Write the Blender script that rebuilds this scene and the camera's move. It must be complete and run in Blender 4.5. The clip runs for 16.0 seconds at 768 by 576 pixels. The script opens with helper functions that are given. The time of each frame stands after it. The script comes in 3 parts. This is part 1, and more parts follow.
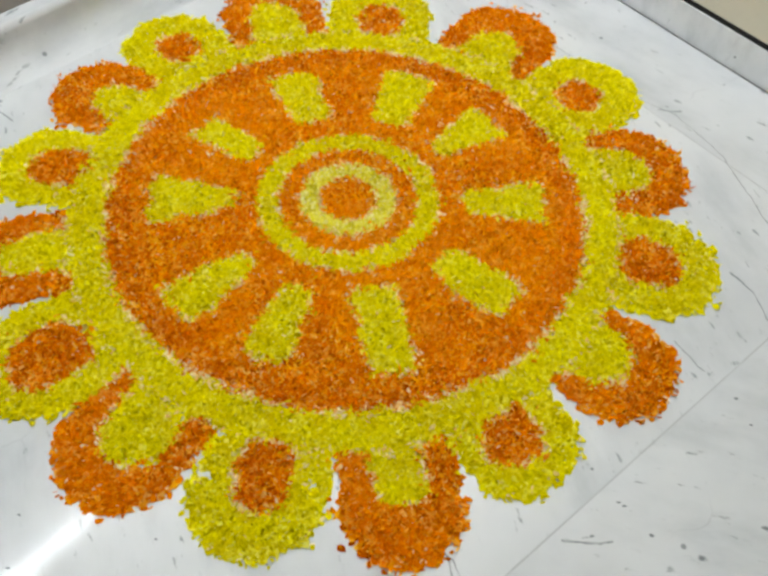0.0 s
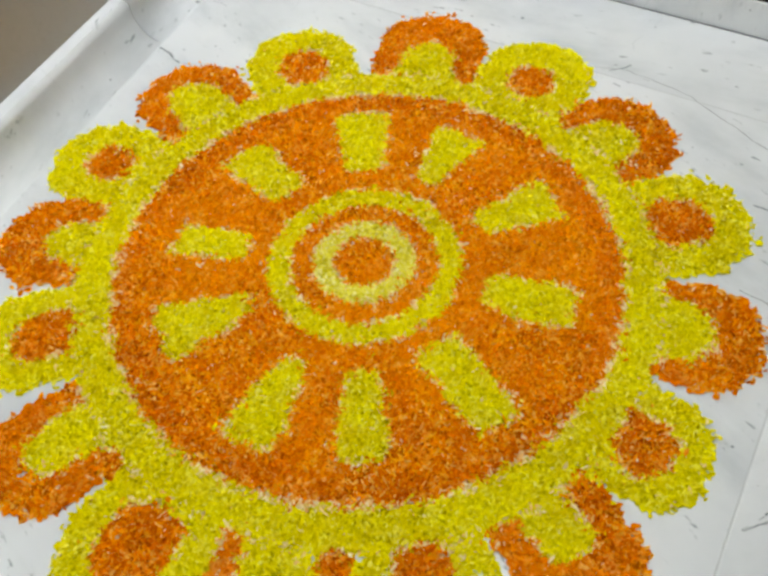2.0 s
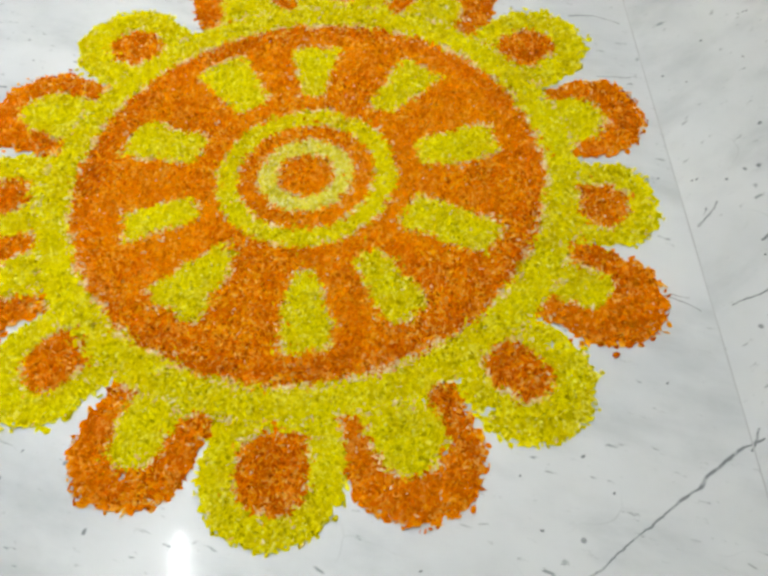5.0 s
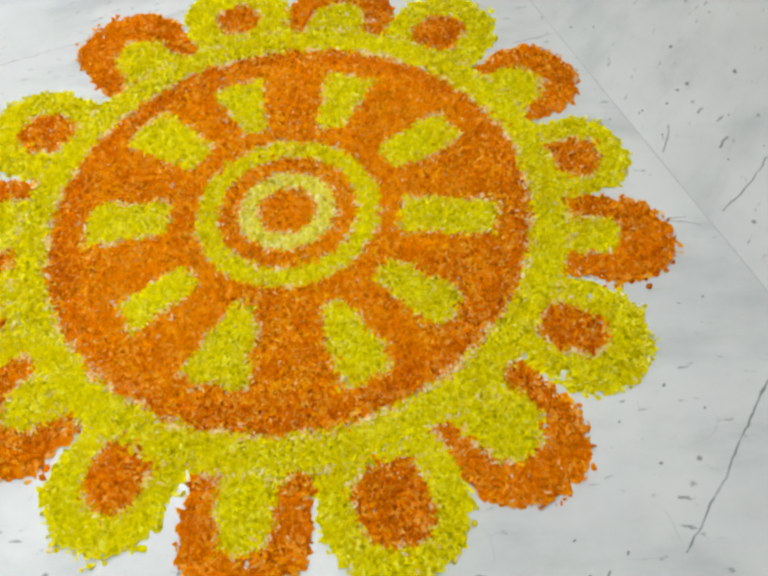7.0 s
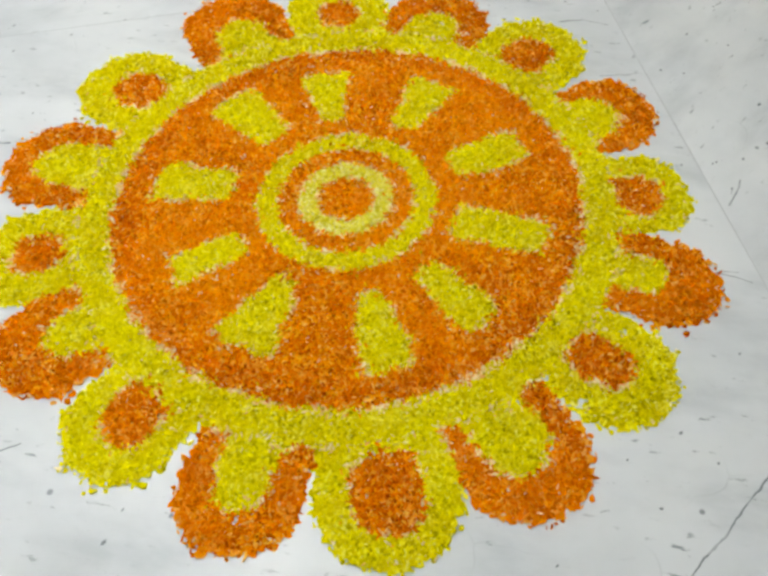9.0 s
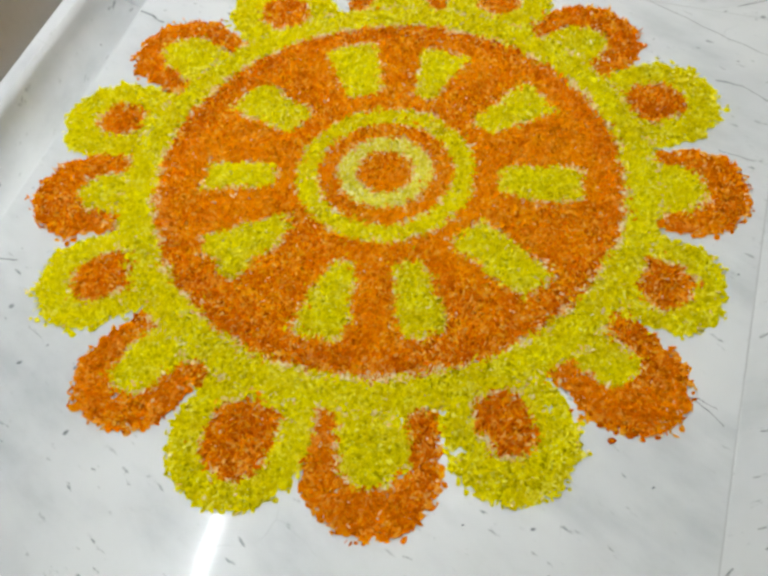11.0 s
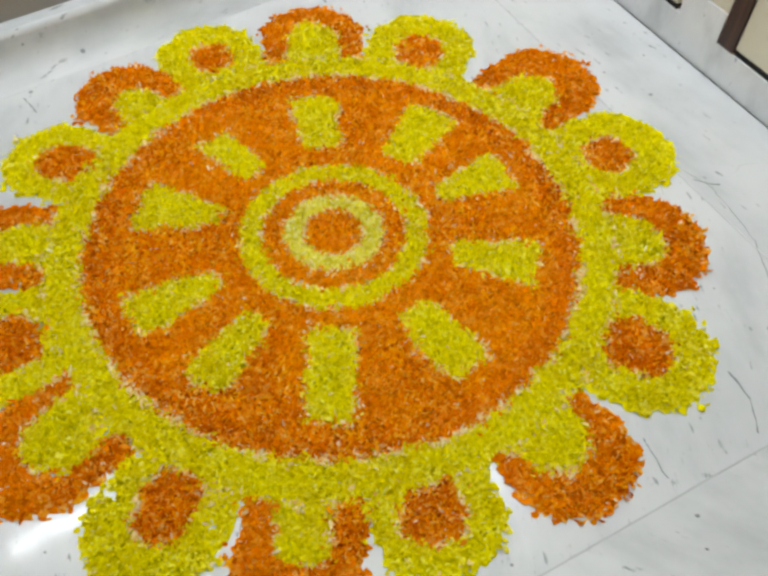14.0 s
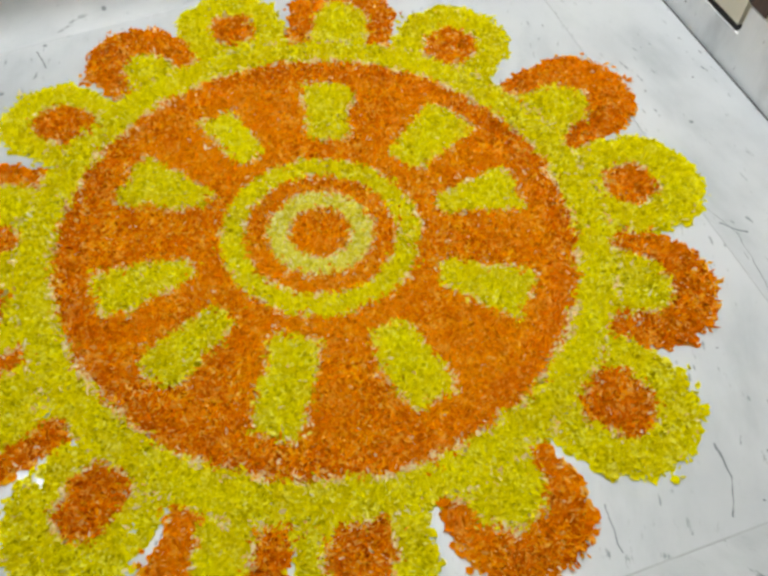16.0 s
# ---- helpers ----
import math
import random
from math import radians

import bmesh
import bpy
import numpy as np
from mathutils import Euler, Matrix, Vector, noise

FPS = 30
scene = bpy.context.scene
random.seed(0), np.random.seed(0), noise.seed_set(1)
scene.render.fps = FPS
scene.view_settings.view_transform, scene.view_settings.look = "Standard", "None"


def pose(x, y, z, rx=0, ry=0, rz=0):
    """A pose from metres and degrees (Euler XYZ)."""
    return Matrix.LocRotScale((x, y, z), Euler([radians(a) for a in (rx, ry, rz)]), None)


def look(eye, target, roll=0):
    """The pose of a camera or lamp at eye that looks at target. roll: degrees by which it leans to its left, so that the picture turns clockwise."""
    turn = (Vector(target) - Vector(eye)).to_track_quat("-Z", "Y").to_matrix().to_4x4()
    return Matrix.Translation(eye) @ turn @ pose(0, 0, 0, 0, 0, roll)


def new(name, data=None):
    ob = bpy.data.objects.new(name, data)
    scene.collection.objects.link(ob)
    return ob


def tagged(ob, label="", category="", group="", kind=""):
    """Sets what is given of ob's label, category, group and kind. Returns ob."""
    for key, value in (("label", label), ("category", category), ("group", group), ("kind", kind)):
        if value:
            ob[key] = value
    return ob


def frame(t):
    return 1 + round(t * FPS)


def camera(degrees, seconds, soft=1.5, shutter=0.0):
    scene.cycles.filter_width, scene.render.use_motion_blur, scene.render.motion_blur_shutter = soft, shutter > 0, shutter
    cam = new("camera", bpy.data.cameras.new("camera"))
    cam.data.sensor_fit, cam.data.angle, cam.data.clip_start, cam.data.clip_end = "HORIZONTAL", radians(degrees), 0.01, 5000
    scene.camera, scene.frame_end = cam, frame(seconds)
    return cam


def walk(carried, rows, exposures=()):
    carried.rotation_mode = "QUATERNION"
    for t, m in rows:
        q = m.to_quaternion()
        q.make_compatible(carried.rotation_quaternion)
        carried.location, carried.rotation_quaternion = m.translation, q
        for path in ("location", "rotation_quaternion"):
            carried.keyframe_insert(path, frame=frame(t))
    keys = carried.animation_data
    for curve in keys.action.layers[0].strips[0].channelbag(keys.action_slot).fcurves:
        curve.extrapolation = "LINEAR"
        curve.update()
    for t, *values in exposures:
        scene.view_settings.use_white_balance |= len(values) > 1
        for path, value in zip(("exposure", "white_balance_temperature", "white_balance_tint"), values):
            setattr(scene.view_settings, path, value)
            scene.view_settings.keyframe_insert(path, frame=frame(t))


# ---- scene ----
cam = camera(52.7, 16.0, soft=3.0)
PATH = [
    (0, (0.108, -1.167, 1.272), (0.093, 0.016, -0.34), 4.1),
    (0.5, (0.008, -1.188, 1.273), (0.067, 0.001, -0.334), 2.5),
    (1, (-0.046, -1.115, 1.255), (0.138, 0.036, -0.37), 3.2),
    (1.5, (-0.075, -1.029, 1.258), (0.117, 0.102, -0.38), -0.9),
    (2, (-0.176, -0.988, 1.253), (0.075, 0.18, -0.352), -5.3),
    (2.5, (-0.26, -0.999, 1.248), (0.138, 0.103, -0.373), -5.1),
    (3, (-0.32, -1.023, 1.251), (0.23, 0.056, -0.341), -0.5),
    (3.5, (-0.388, -1.07, 1.256), (0.198, -0.066, -0.371), -0.7),
    (4, (-0.507, -1.047, 1.263), (0.198, -0.138, -0.374), 0.3),
    (4.5, (-0.644, -0.996, 1.277), (0.07, -0.1, -0.363), -5.0),
    (4.7, (-0.668, -0.996, 1.277), (0.063, -0.122, -0.367), -5.3),
    (6.8, (-0.856, -0.704, 1.302), (0.104, -0.146, -0.362), -7.7),
    (7, (-0.877, -0.678, 1.308), (0.096, -0.162, -0.361), -7.0),
    (7.5, (-0.938, -0.621, 1.309), (0.027, -0.138, -0.374), -8.9),
    (8, (-0.937, -0.602, 1.324), (0.028, -0.16, -0.371), -7.3),
    (8.5, (-0.937, -0.629, 1.318), (0.021, -0.071, -0.346), -7.2),
    (9, (-0.899, -0.764, 1.299), (0.03, -0.067, -0.329), -3.8),
    (9.5, (-0.819, -0.914, 1.284), (0.032, -0.085, -0.325), -1.9),
    (9.7, (-0.773, -0.944, 1.283), (0.002, -0.064, -0.337), -4.3),
    (11.8, (-0.204, -1.178, 1.274), (0.024, -0.015, -0.337), -2.1),
    (12, (-0.129, -1.167, 1.263), (0.052, 0.014, -0.342), -1.4),
    (12.5, (-0.003, -1.098, 1.271), (0.134, 0.057, -0.355), 1.7),
    (13, (0.175, -1.109, 1.26), (0.075, 0.071, -0.352), 1.9),
    (13.5, (0.304, -1.114, 1.264), (0.046, 0.094, -0.309), 1.0),
    (14, (0.373, -1.029, 1.259), (0.08, 0.136, -0.34), 1.8),
    (14.5, (0.402, -0.948, 1.256), (0.094, 0.221, -0.338), 2.0),
    (15, (0.427, -0.911, 1.25), (0.12, 0.295, -0.315), 4.7),
    (15.5, (0.484, -0.898, 1.242), (0.049, 0.26, -0.329), 2.4),
    (16, (0.482, -0.86, 1.243), (0.07, 0.192, -0.407), 3.4),
]
walk(cam, [(t, look(eye, target, roll)) for t, eye, target, roll in PATH],
     [(0, 0.0), (3, 0.04), (4.5, 0.1), (7, 0.05), (9.5, 0.05), (12, 0.0), (13.5, -0.04), (15, -0.1), (16, -0.06)])

# ---- world and light ----
world = bpy.data.worlds.new("world")
scene.world = world
world.use_nodes = True
world.node_tree.nodes["Background"].inputs[0].default_value = (0.8, 0.87, 1.0, 1)
world.node_tree.nodes["Background"].inputs[1].default_value = 0.3
TUBE_LIGHT = 126.0
# strength of an unseen ceiling panel, added to even out the floor's light
PANEL_FILL = 102.0
# weak fill lamp in the added west window
WINDOW_FILL = 7.0

# the room's own axes: u towards the panelled wall, v towards the ledge wall
ROOM_TURN = 43.4
ROOM = pose(0, 0, 0, 0, 0, ROOM_TURN)
CU, SU = math.cos(radians(ROOM_TURN)), math.sin(radians(ROOM_TURN))


# ---- material helpers ----
class Graph:
    """A node material under construction."""

    def __init__(self, name, roughness=0.5, specular=0.5):
        self.material = bpy.data.materials.new(name)
        self.material.use_nodes = True
        self.tree = self.material.node_tree
        self.bsdf = self.tree.nodes["Principled BSDF"]
        self.bsdf.inputs["Roughness"].default_value = roughness
        self.bsdf.inputs["Specular IOR Level"].default_value = specular

    def node(self, kind, **settings):
        made = self.tree.nodes.new(kind)
        for key, value in settings.items():
            setattr(made, key, value)
        return made

    def link(self, a, b):
        self.tree.links.new(a, b)

    def put(self, socket, value):
        if isinstance(value, bpy.types.NodeSocket):
            self.link(value, socket)
        else:
            socket.default_value = value

    def math(self, operation, a, b=0.0, c=0.0, clamp=False):
        n = self.node("ShaderNodeMath", operation=operation, use_clamp=clamp)
        for socket, value in zip(n.inputs, (a, b, c)):
            self.put(socket, value)
        return n.outputs[0]

    def vector(self, operation, a, b=None):
        n = self.node("ShaderNodeVectorMath", operation=operation)
        self.put(n.inputs[0], a)
        if b is not None:
            self.put(n.inputs[1], b)
        return n

    def place(self, scale=(1, 1, 1), turn=0.0, shift=(0, 0, 0)):
        coordinates = self.node("ShaderNodeTexCoord")
        mapping = self.node("ShaderNodeMapping", vector_type="TEXTURE")
        mapping.inputs["Scale"].default_value = [1 / s for s in scale]
        mapping.inputs["Rotation"].default_value = (0, 0, radians(turn))
        mapping.inputs["Location"].default_value = shift
        self.link(coordinates.outputs["Object"], mapping.inputs[0])
        return mapping.outputs[0]

    def noise(self, where, scale, detail=4.0, rough=0.55):
        n = self.node("ShaderNodeTexNoise")
        self.link(where, n.inputs["Vector"])
        n.inputs["Scale"].default_value = scale
        n.inputs["Detail"].default_value = detail
        n.inputs["Roughness"].default_value = rough
        return n.outputs[0]

    def noise_colour(self, where, scale):
        n = self.node("ShaderNodeTexNoise")
        self.link(where, n.inputs["Vector"])
        n.inputs["Scale"].default_value = scale
        return n.outputs["Color"]

    def ramp(self, value, stops):
        n = self.node("ShaderNodeValToRGB")
        self.put(n.inputs[0], value)
        while len(n.color_ramp.elements) < len(stops):
            n.color_ramp.elements.new(0.5)
        for element, (at, colour) in zip(n.color_ramp.elements, stops):
            element.position = at
            element.color = (*colour, 1) if len(colour) == 3 else colour
        return n.outputs[0]

    def step(self, value, low, high, to_low=0.0, to_high=1.0):
        n = self.node("ShaderNodeMapRange", interpolation_type="SMOOTHSTEP")
        for socket, given in zip(n.inputs, (value, low, high, to_low, to_high)):
            self.put(socket, given)
        return n.outputs[0]

    def mix(self, factor, a, b, blend="MIX"):
        n = self.node("ShaderNodeMix", data_type="RGBA", blend_type=blend)
        self.put(n.inputs[0], factor)
        for socket, value in ((n.inputs[6], a), (n.inputs[7], b)):
            self.put(socket, (*value, 1) if isinstance(value, tuple) and len(value) == 3 else value)
        return n.outputs[2]

    def colour(self, value):
        self.put(self.bsdf.inputs["Base Color"], (*value, 1) if isinstance(value, tuple) else value)

    def bump(self, height, strength=0.3, distance=0.002):
        n = self.node("ShaderNodeBump")
        n.inputs["Strength"].default_value = strength
        n.inputs["Distance"].default_value = distance
        self.put(n.inputs["Height"], height)
        self.link(n.outputs[0], self.bsdf.inputs["Normal"])


# dark veins of the floor, in metres: (x, y) to (x, y), thickness in millimetres
VEINS = [
    (-0.556, -0.888, -0.490, -0.905, 3.6), (-0.423, -0.924, -0.276, -0.965, 2.8), (-0.276, -0.965, -0.141, -0.986, 3.0), (-0.141, -0.986, -0.07, -1.007, 3.6),
    (-0.07, -1.007, 0.012, -1.017, 4.2), (0.012, -1.017, 0.054, -1.025, 4.6), (0.054, -1.025, 0.092, -1.044, 3.6), (0.058, -1.038, 0.105, -1.03, 3.0),
    (0.228, -0.725, 0.252, -0.829, 2.2), (0.238, -0.763, 0.262, -0.80, 1.6), (0.299, -0.869, 0.378, -0.905, 2.6), (0.378, -0.905, 0.481, -0.933, 2.6),
    (0.69, 0.425, 0.782, 0.378, 1.6), (0.782, 0.378, 0.874, 0.237, 1.6), (0.874, 0.237, 0.935, 0.035, 1.8), (0.935, 0.035, 1.001, -0.147, 1.8),
    (0.739, 0.388, 0.80, 0.388, 3.0), (-0.336, 0.915, -0.284, 0.811, 5.0), (0.823, -0.118, 0.863, -0.167, 3.2), (0.863, -0.167, 0.876, -0.236, 2.4),
    (1.024, -0.160, 1.152, -0.212, 2.6), (1.152, -0.212, 1.312, -0.259, 2.0), (1.056, 0.076, 1.213, 0.050, 3.6), (0.676, -0.301, 0.723, -0.368, 2.2),
    (0.429, -0.723, 0.511, -0.720, 3.2), (-0.542, -0.820, -0.496, -0.821, 3.0), (0.479, -0.835, 0.514, -0.845, 4.5), (-0.809, 0.166, -0.863, 0.198, 3.0),
]
SPOTS = [
    (-0.138, -0.835, 5), (-0.287, -0.86, 4.5), (-0.80, -0.293, 7), (-0.052, -0.80, 4), (-0.793, -0.087, 4), (-0.239, -0.775, 4),
    (0.658, -0.731, 8), (0.488, -0.591, 4.5), (0.945, -0.426, 5.5), (0.539, -0.654, 4.5), (-0.468, -0.756, 4), (-0.457, -0.84, 4),
    (-0.548, -0.856, 4.5), (-0.517, -0.793, 5.5), (0.734, -0.828, 9), (0.776, -0.672, 8), (0.448, -0.856, 5), (0.075, -0.867, 4.5),
    (-0.157, -0.911, 5), (0.992, 0.229, 4.5), (1.016, 0.075, 4.5), (0.793, 0.08, 4), (0.912, -0.092, 4.5), (1.084, -0.046, 5),
    (0.92, -0.185, 4), (0.531, -0.648, 4.5), (0.58, -0.70, 5), (0.775, -0.424, 5), (0.792, -0.477, 5), (-0.85, -0.10, 6), (0.477, -0.71, 5),
]


def marble(name, marks=False, turn=0.0, roughness=0.32, pale=1.0, polish=0.0):
    g = Graph(name, roughness, 0.5)
    where = g.place(turn=turn)
    cloud = g.noise(where, 2.3, 5.0)
    base = g.ramp(cloud, [(at, tuple(pale * c for c in tone)) for at, tone in ((0.30, (0.475, 0.495, 0.508)), (0.50, (0.565, 0.582, 0.590)), (0.70, (0.62, 0.634, 0.638)))])
    # soft grey smears
    smear = g.step(g.noise(g.place((3.0, 7.0, 3.0), turn), 1.0, 6.0, 0.6), 0.45, 0.80, 0.0, 0.66)
    base = g.mix(smear, base, (0.33, 0.36, 0.375))
    # short dark flecks that run one way
    fleck = g.step(g.noise(g.place((20.0, 58.0, 20.0), turn), 1.0, 4.0, 0.6), 0.61, 0.70, 0.0, 0.8)
    gate = g.step(g.noise(where, 9.0, 2.0), 0.42, 0.56, 0.10, 1.0)
    base = g.mix(g.math("MULTIPLY", fleck, gate), base, (0.16, 0.18, 0.19))
    # small pits
    pits = g.node("ShaderNodeTexVoronoi", feature="F1")
    g.link(where, pits.inputs["Vector"])
    pits.inputs["Scale"].default_value = 17.0
    size = g.math("MULTIPLY", g.math("POWER", g.node_red(pits.outputs["Color"]), 1.6), 0.15)
    pit = g.step(pits.outputs["Distance"], g.math("MULTIPLY", size, 0.5), size, 0.75, 0.0)
    base = g.mix(pit, base, (0.12, 0.13, 0.14))
    # hair veins
    warp = g.node("ShaderNodeTexNoise")
    g.link(where, warp.inputs["Vector"])
    warp.inputs["Scale"].default_value = 6.0
    bent = g.vector("ADD", where, g.vector("MULTIPLY", g.vector("SUBTRACT", warp.outputs["Color"], (0.5, 0.5, 0.5)).outputs[0], (0.16, 0.16, 0.0)).outputs[0]).outputs[0]
    cell = g.node("ShaderNodeTexVoronoi", feature="DISTANCE_TO_EDGE")
    g.link(bent, cell.inputs["Vector"])
    cell.inputs["Scale"].default_value = 2.2
    hair = g.step(cell.outputs["Distance"], 0.0, 0.006, 0.25, 0.0)
    hair = g.math("MULTIPLY", hair, g.step(g.noise(where, 3.5, 3.0), 0.56, 0.68))
    base = g.mix(hair, base, (0.20, 0.22, 0.23))
    if marks:
        where = g.place()
        near = g.vector("ADD", where, g.vector("MULTIPLY", g.vector("SUBTRACT", g.noise_colour(where, 55.0), (0.5, 0.5, 0.5)).outputs[0], (0.016, 0.010, 0.0)).outputs[0]).outputs[0]
        wobble = g.node("ShaderNodeTexNoise")
        g.link(where, wobble.inputs["Vector"])
        wobble.inputs["Scale"].default_value = 22.0
        wobble.inputs["Detail"].default_value = 4.0
        shaken = g.vector("ADD", where, g.vector("MULTIPLY", g.vector("SUBTRACT", wobble.outputs["Color"], (0.5, 0.5, 0.5)).outputs[0], (0.022, 0.022, 0.0)).outputs[0]).outputs[0]
        breaks = g.step(g.noise(where, 38.0, 2.0), 0.36, 0.52, 0.55, 1.0)
        total = 0.0
        for ax, ay, bx, by, thick in VEINS:
            length2 = (bx - ax) ** 2 + (by - ay) ** 2
            off = g.vector("SUBTRACT", shaken, (ax, ay, 0)).outputs[0]
            along = g.math("DIVIDE", g.vector("DOT_PRODUCT", off, (bx - ax, by - ay, 0)).outputs["Value"], length2, clamp=True)
            foot = g.vector("SCALE", (bx - ax, by - ay, 0))
            g.link(along, foot.inputs["Scale"])
            gap = g.vector("MULTIPLY", g.vector("SUBTRACT", off, foot.outputs[0]).outputs[0], (1, 1, 0)).outputs[0]
            line = g.step(g.vector("LENGTH", gap).outputs["Value"], 0.0002 * thick, 0.0009 * thick, 0.85, 0.0)
            total = g.math("MAXIMUM", total, line)
        total = g.math("MULTIPLY", total, breaks)
        for x, y, wide in SPOTS:
            gap = g.vector("MULTIPLY", g.vector("SUBTRACT", near, (x, y, 0)).outputs[0], (0.8, 1.25, 0)).outputs[0]
            total = g.math("MAXIMUM", total, g.step(g.vector("LENGTH", gap).outputs["Value"], 0.00035 * wide, 0.0009 * wide, 0.85, 0.0))
        base = g.mix(total, base, (0.09, 0.10, 0.11))
    g.colour(base)
    rough = g.step(g.noise(where, 5.0, 1.0), 0.2, 0.8, roughness * 0.93, roughness * 1.1)
    g.link(rough, g.bsdf.inputs["Roughness"])
    g.bump(g.noise(where, 3.0, 2.0), 0.012, 0.002)
    g.bsdf.inputs["Coat Weight"].default_value = polish
    g.bsdf.inputs["Coat Roughness"].default_value = 0.10
    return g.material


def petal_material(name, stops, patch, pale, bright, sheen=0.35):
    """Shredded flower petals: every petal takes its own shade, and patches of the bed run lighter or darker."""
    g = Graph(name, 0.8, 0.0)
    geometry = g.node("ShaderNodeNewGeometry")
    info = g.node("ShaderNodeObjectInfo")
    pick = g.math("FRACT", g.math("ADD", geometry.outputs["Random Per Island"], info.outputs["Random"]))
    shade = g.ramp(pick, stops)
    where = g.place()
    broad = g.step(g.noise(where, 17.0, 5.0), 0.36, 0.68)
    shade = g.mix(g.math("MULTIPLY", broad, 0.55), shade, patch)
    drift = g.step(g.noise(where, 3.2, 3.0), 0.40, 0.62, 0.0, 0.42)
    shade = g.mix(drift, shade, bright)
    light = g.step(g.noise(where, 26.0, 4.0, 0.6), 0.50, 0.70, 0.0, 0.6)
    shade = g.mix(g.math("MULTIPLY", light, g.step(pick, 0.3, 0.7)), shade, pale)
    streak = g.step(g.noise(where, 900.0, 2.0), 0.3, 0.7, 0.82, 1.08)
    shade = g.mix(1.0, shade, g.node_grey(streak), "MULTIPLY")
    g.colour(shade)
    # thin petals let part of the light through
    glow = g.node("ShaderNodeBsdfTranslucent")
    g.link(shade, glow.inputs["Color"])
    blend = g.node("ShaderNodeMixShader")
    blend.inputs[0].default_value = sheen
    g.link(g.bsdf.outputs[0], blend.inputs[1])
    g.link(glow.outputs[0], blend.inputs[2])
    g.link(blend.outputs[0], g.tree.nodes["Material Output"].inputs["Surface"])
    return g.material


def node_grey(self, value):
    n = self.node("ShaderNodeCombineColor")
    for socket in n.inputs:
        self.put(socket, value)
    return n.outputs[0]


def node_red(self, colour):
    n = self.node("ShaderNodeSeparateColor")
    self.put(n.inputs[0], colour)
    return n.outputs[0]


Graph.node_grey = node_grey
Graph.node_red = node_red


def painted(name, colour, dirt, roughness=0.5, scale=3.0, grain=60.0, strength=0.12):
    g = Graph(name, roughness, 0.4)
    where = g.place()
    shade = g.mix(g.step(g.noise(where, scale, 6.0), 0.40, 0.75, 0.0, 0.55), colour, dirt)
    shade = g.mix(g.step(g.noise(where, grain, 3.0), 0.5, 0.8, 0.0, 0.25), shade, dirt)
    g.colour(shade)
    g.bump(g.noise(where, grain * 3, 3.0), strength, 0.001)
    return g.material


def wood(name, dark, light):
    g = Graph(name, 0.42, 0.45)
    where = g.place((1, 1, 0.06))
    shade = g.mix(g.step(g.noise(where, 90.0, 5.0), 0.35, 0.7), dark, light)
    g.colour(shade)
    g.bump(g.noise(where, 160.0, 3.0), 0.2, 0.001)
    return g.material


M_FLOOR = marble("marble_floor", marks=True, turn=-68, polish=0.4)
M_FLOOR_EDGE = marble("marble_floor_edge", marks=True, turn=-40, polish=0.4)
M_FLOOR_SIDE = marble("marble_floor_side", marks=True, turn=-11, polish=0.4)
M_SKIRT = marble("marble_skirting", turn=60, roughness=0.3, pale=1.4)
M_LEDGE = marble("marble_ledge", turn=60, roughness=0.55, pale=1.0)
M_JOINT = painted("joint_grout", (0.44, 0.455, 0.46), (0.33, 0.34, 0.34), 0.6, 9.0)
M_GAP = painted("dark_joint", (0.10, 0.10, 0.10), (0.05, 0.05, 0.05), 0.9, 25.0)
M_CREAM = painted("cream_paint", (0.72, 0.69, 0.56), (0.60, 0.57, 0.45), 0.45)
M_WALL = painted("plaster", (0.74, 0.73, 0.69), (0.66, 0.65, 0.60), 0.7)
M_GREY = painted("grey_brown_tile", (0.30, 0.27, 0.235), (0.22, 0.20, 0.175), 0.35, 5.0)
M_BLACK = painted("black_edging", (0.010, 0.010, 0.009), (0.018, 0.017, 0.016), 0.8)
M_WOOD = wood("dark_wood", (0.035, 0.016, 0.010), (0.075, 0.034, 0.020))
M_WHITE = painted("white_enamel", (0.80, 0.80, 0.78), (0.72, 0.72, 0.70), 0.35)
M_ORANGE = petal_material("orange_petals", [
    (0.00, (0.32, 0.048, 0.0)), (0.18, (0.70, 0.145, 0.0)), (0.48, (0.94, 0.280, 0.0)),
    (0.72, (0.96, 0.390, 0.0)), (0.86, (0.97, 0.53, 0.012)), (1.00, (0.98, 0.68, 0.16))], (0.66, 0.125, 0.0), (0.97, 0.52, 0.07), (0.97, 0.330, 0.0))
M_AMBER = petal_material("amber_petals", [
    (0.00, (0.34, 0.058, 0.0)), (0.16, (0.75, 0.185, 0.0)), (0.48, (0.96, 0.325, 0.0)),
    (0.74, (0.97, 0.440, 0.0)), (0.88, (0.98, 0.56, 0.010)), (1.00, (0.98, 0.68, 0.13))], (0.76, 0.165, 0.0), (0.97, 0.55, 0.06), (0.98, 0.395, 0.0))
M_YELLOW = petal_material("yellow_petals", [
    (0.00, (0.34, 0.29, 0.0)), (0.15, (0.66, 0.58, 0.0)), (0.48, (0.90, 0.785, 0.0)),
    (0.76, (0.95, 0.88, 0.001)), (0.90, (0.97, 0.92, 0.02)), (1.00, (0.97, 0.94, 0.22))], (0.82, 0.68, 0.0), (0.96, 0.91, 0.12), (0.95, 0.88, 0.001))
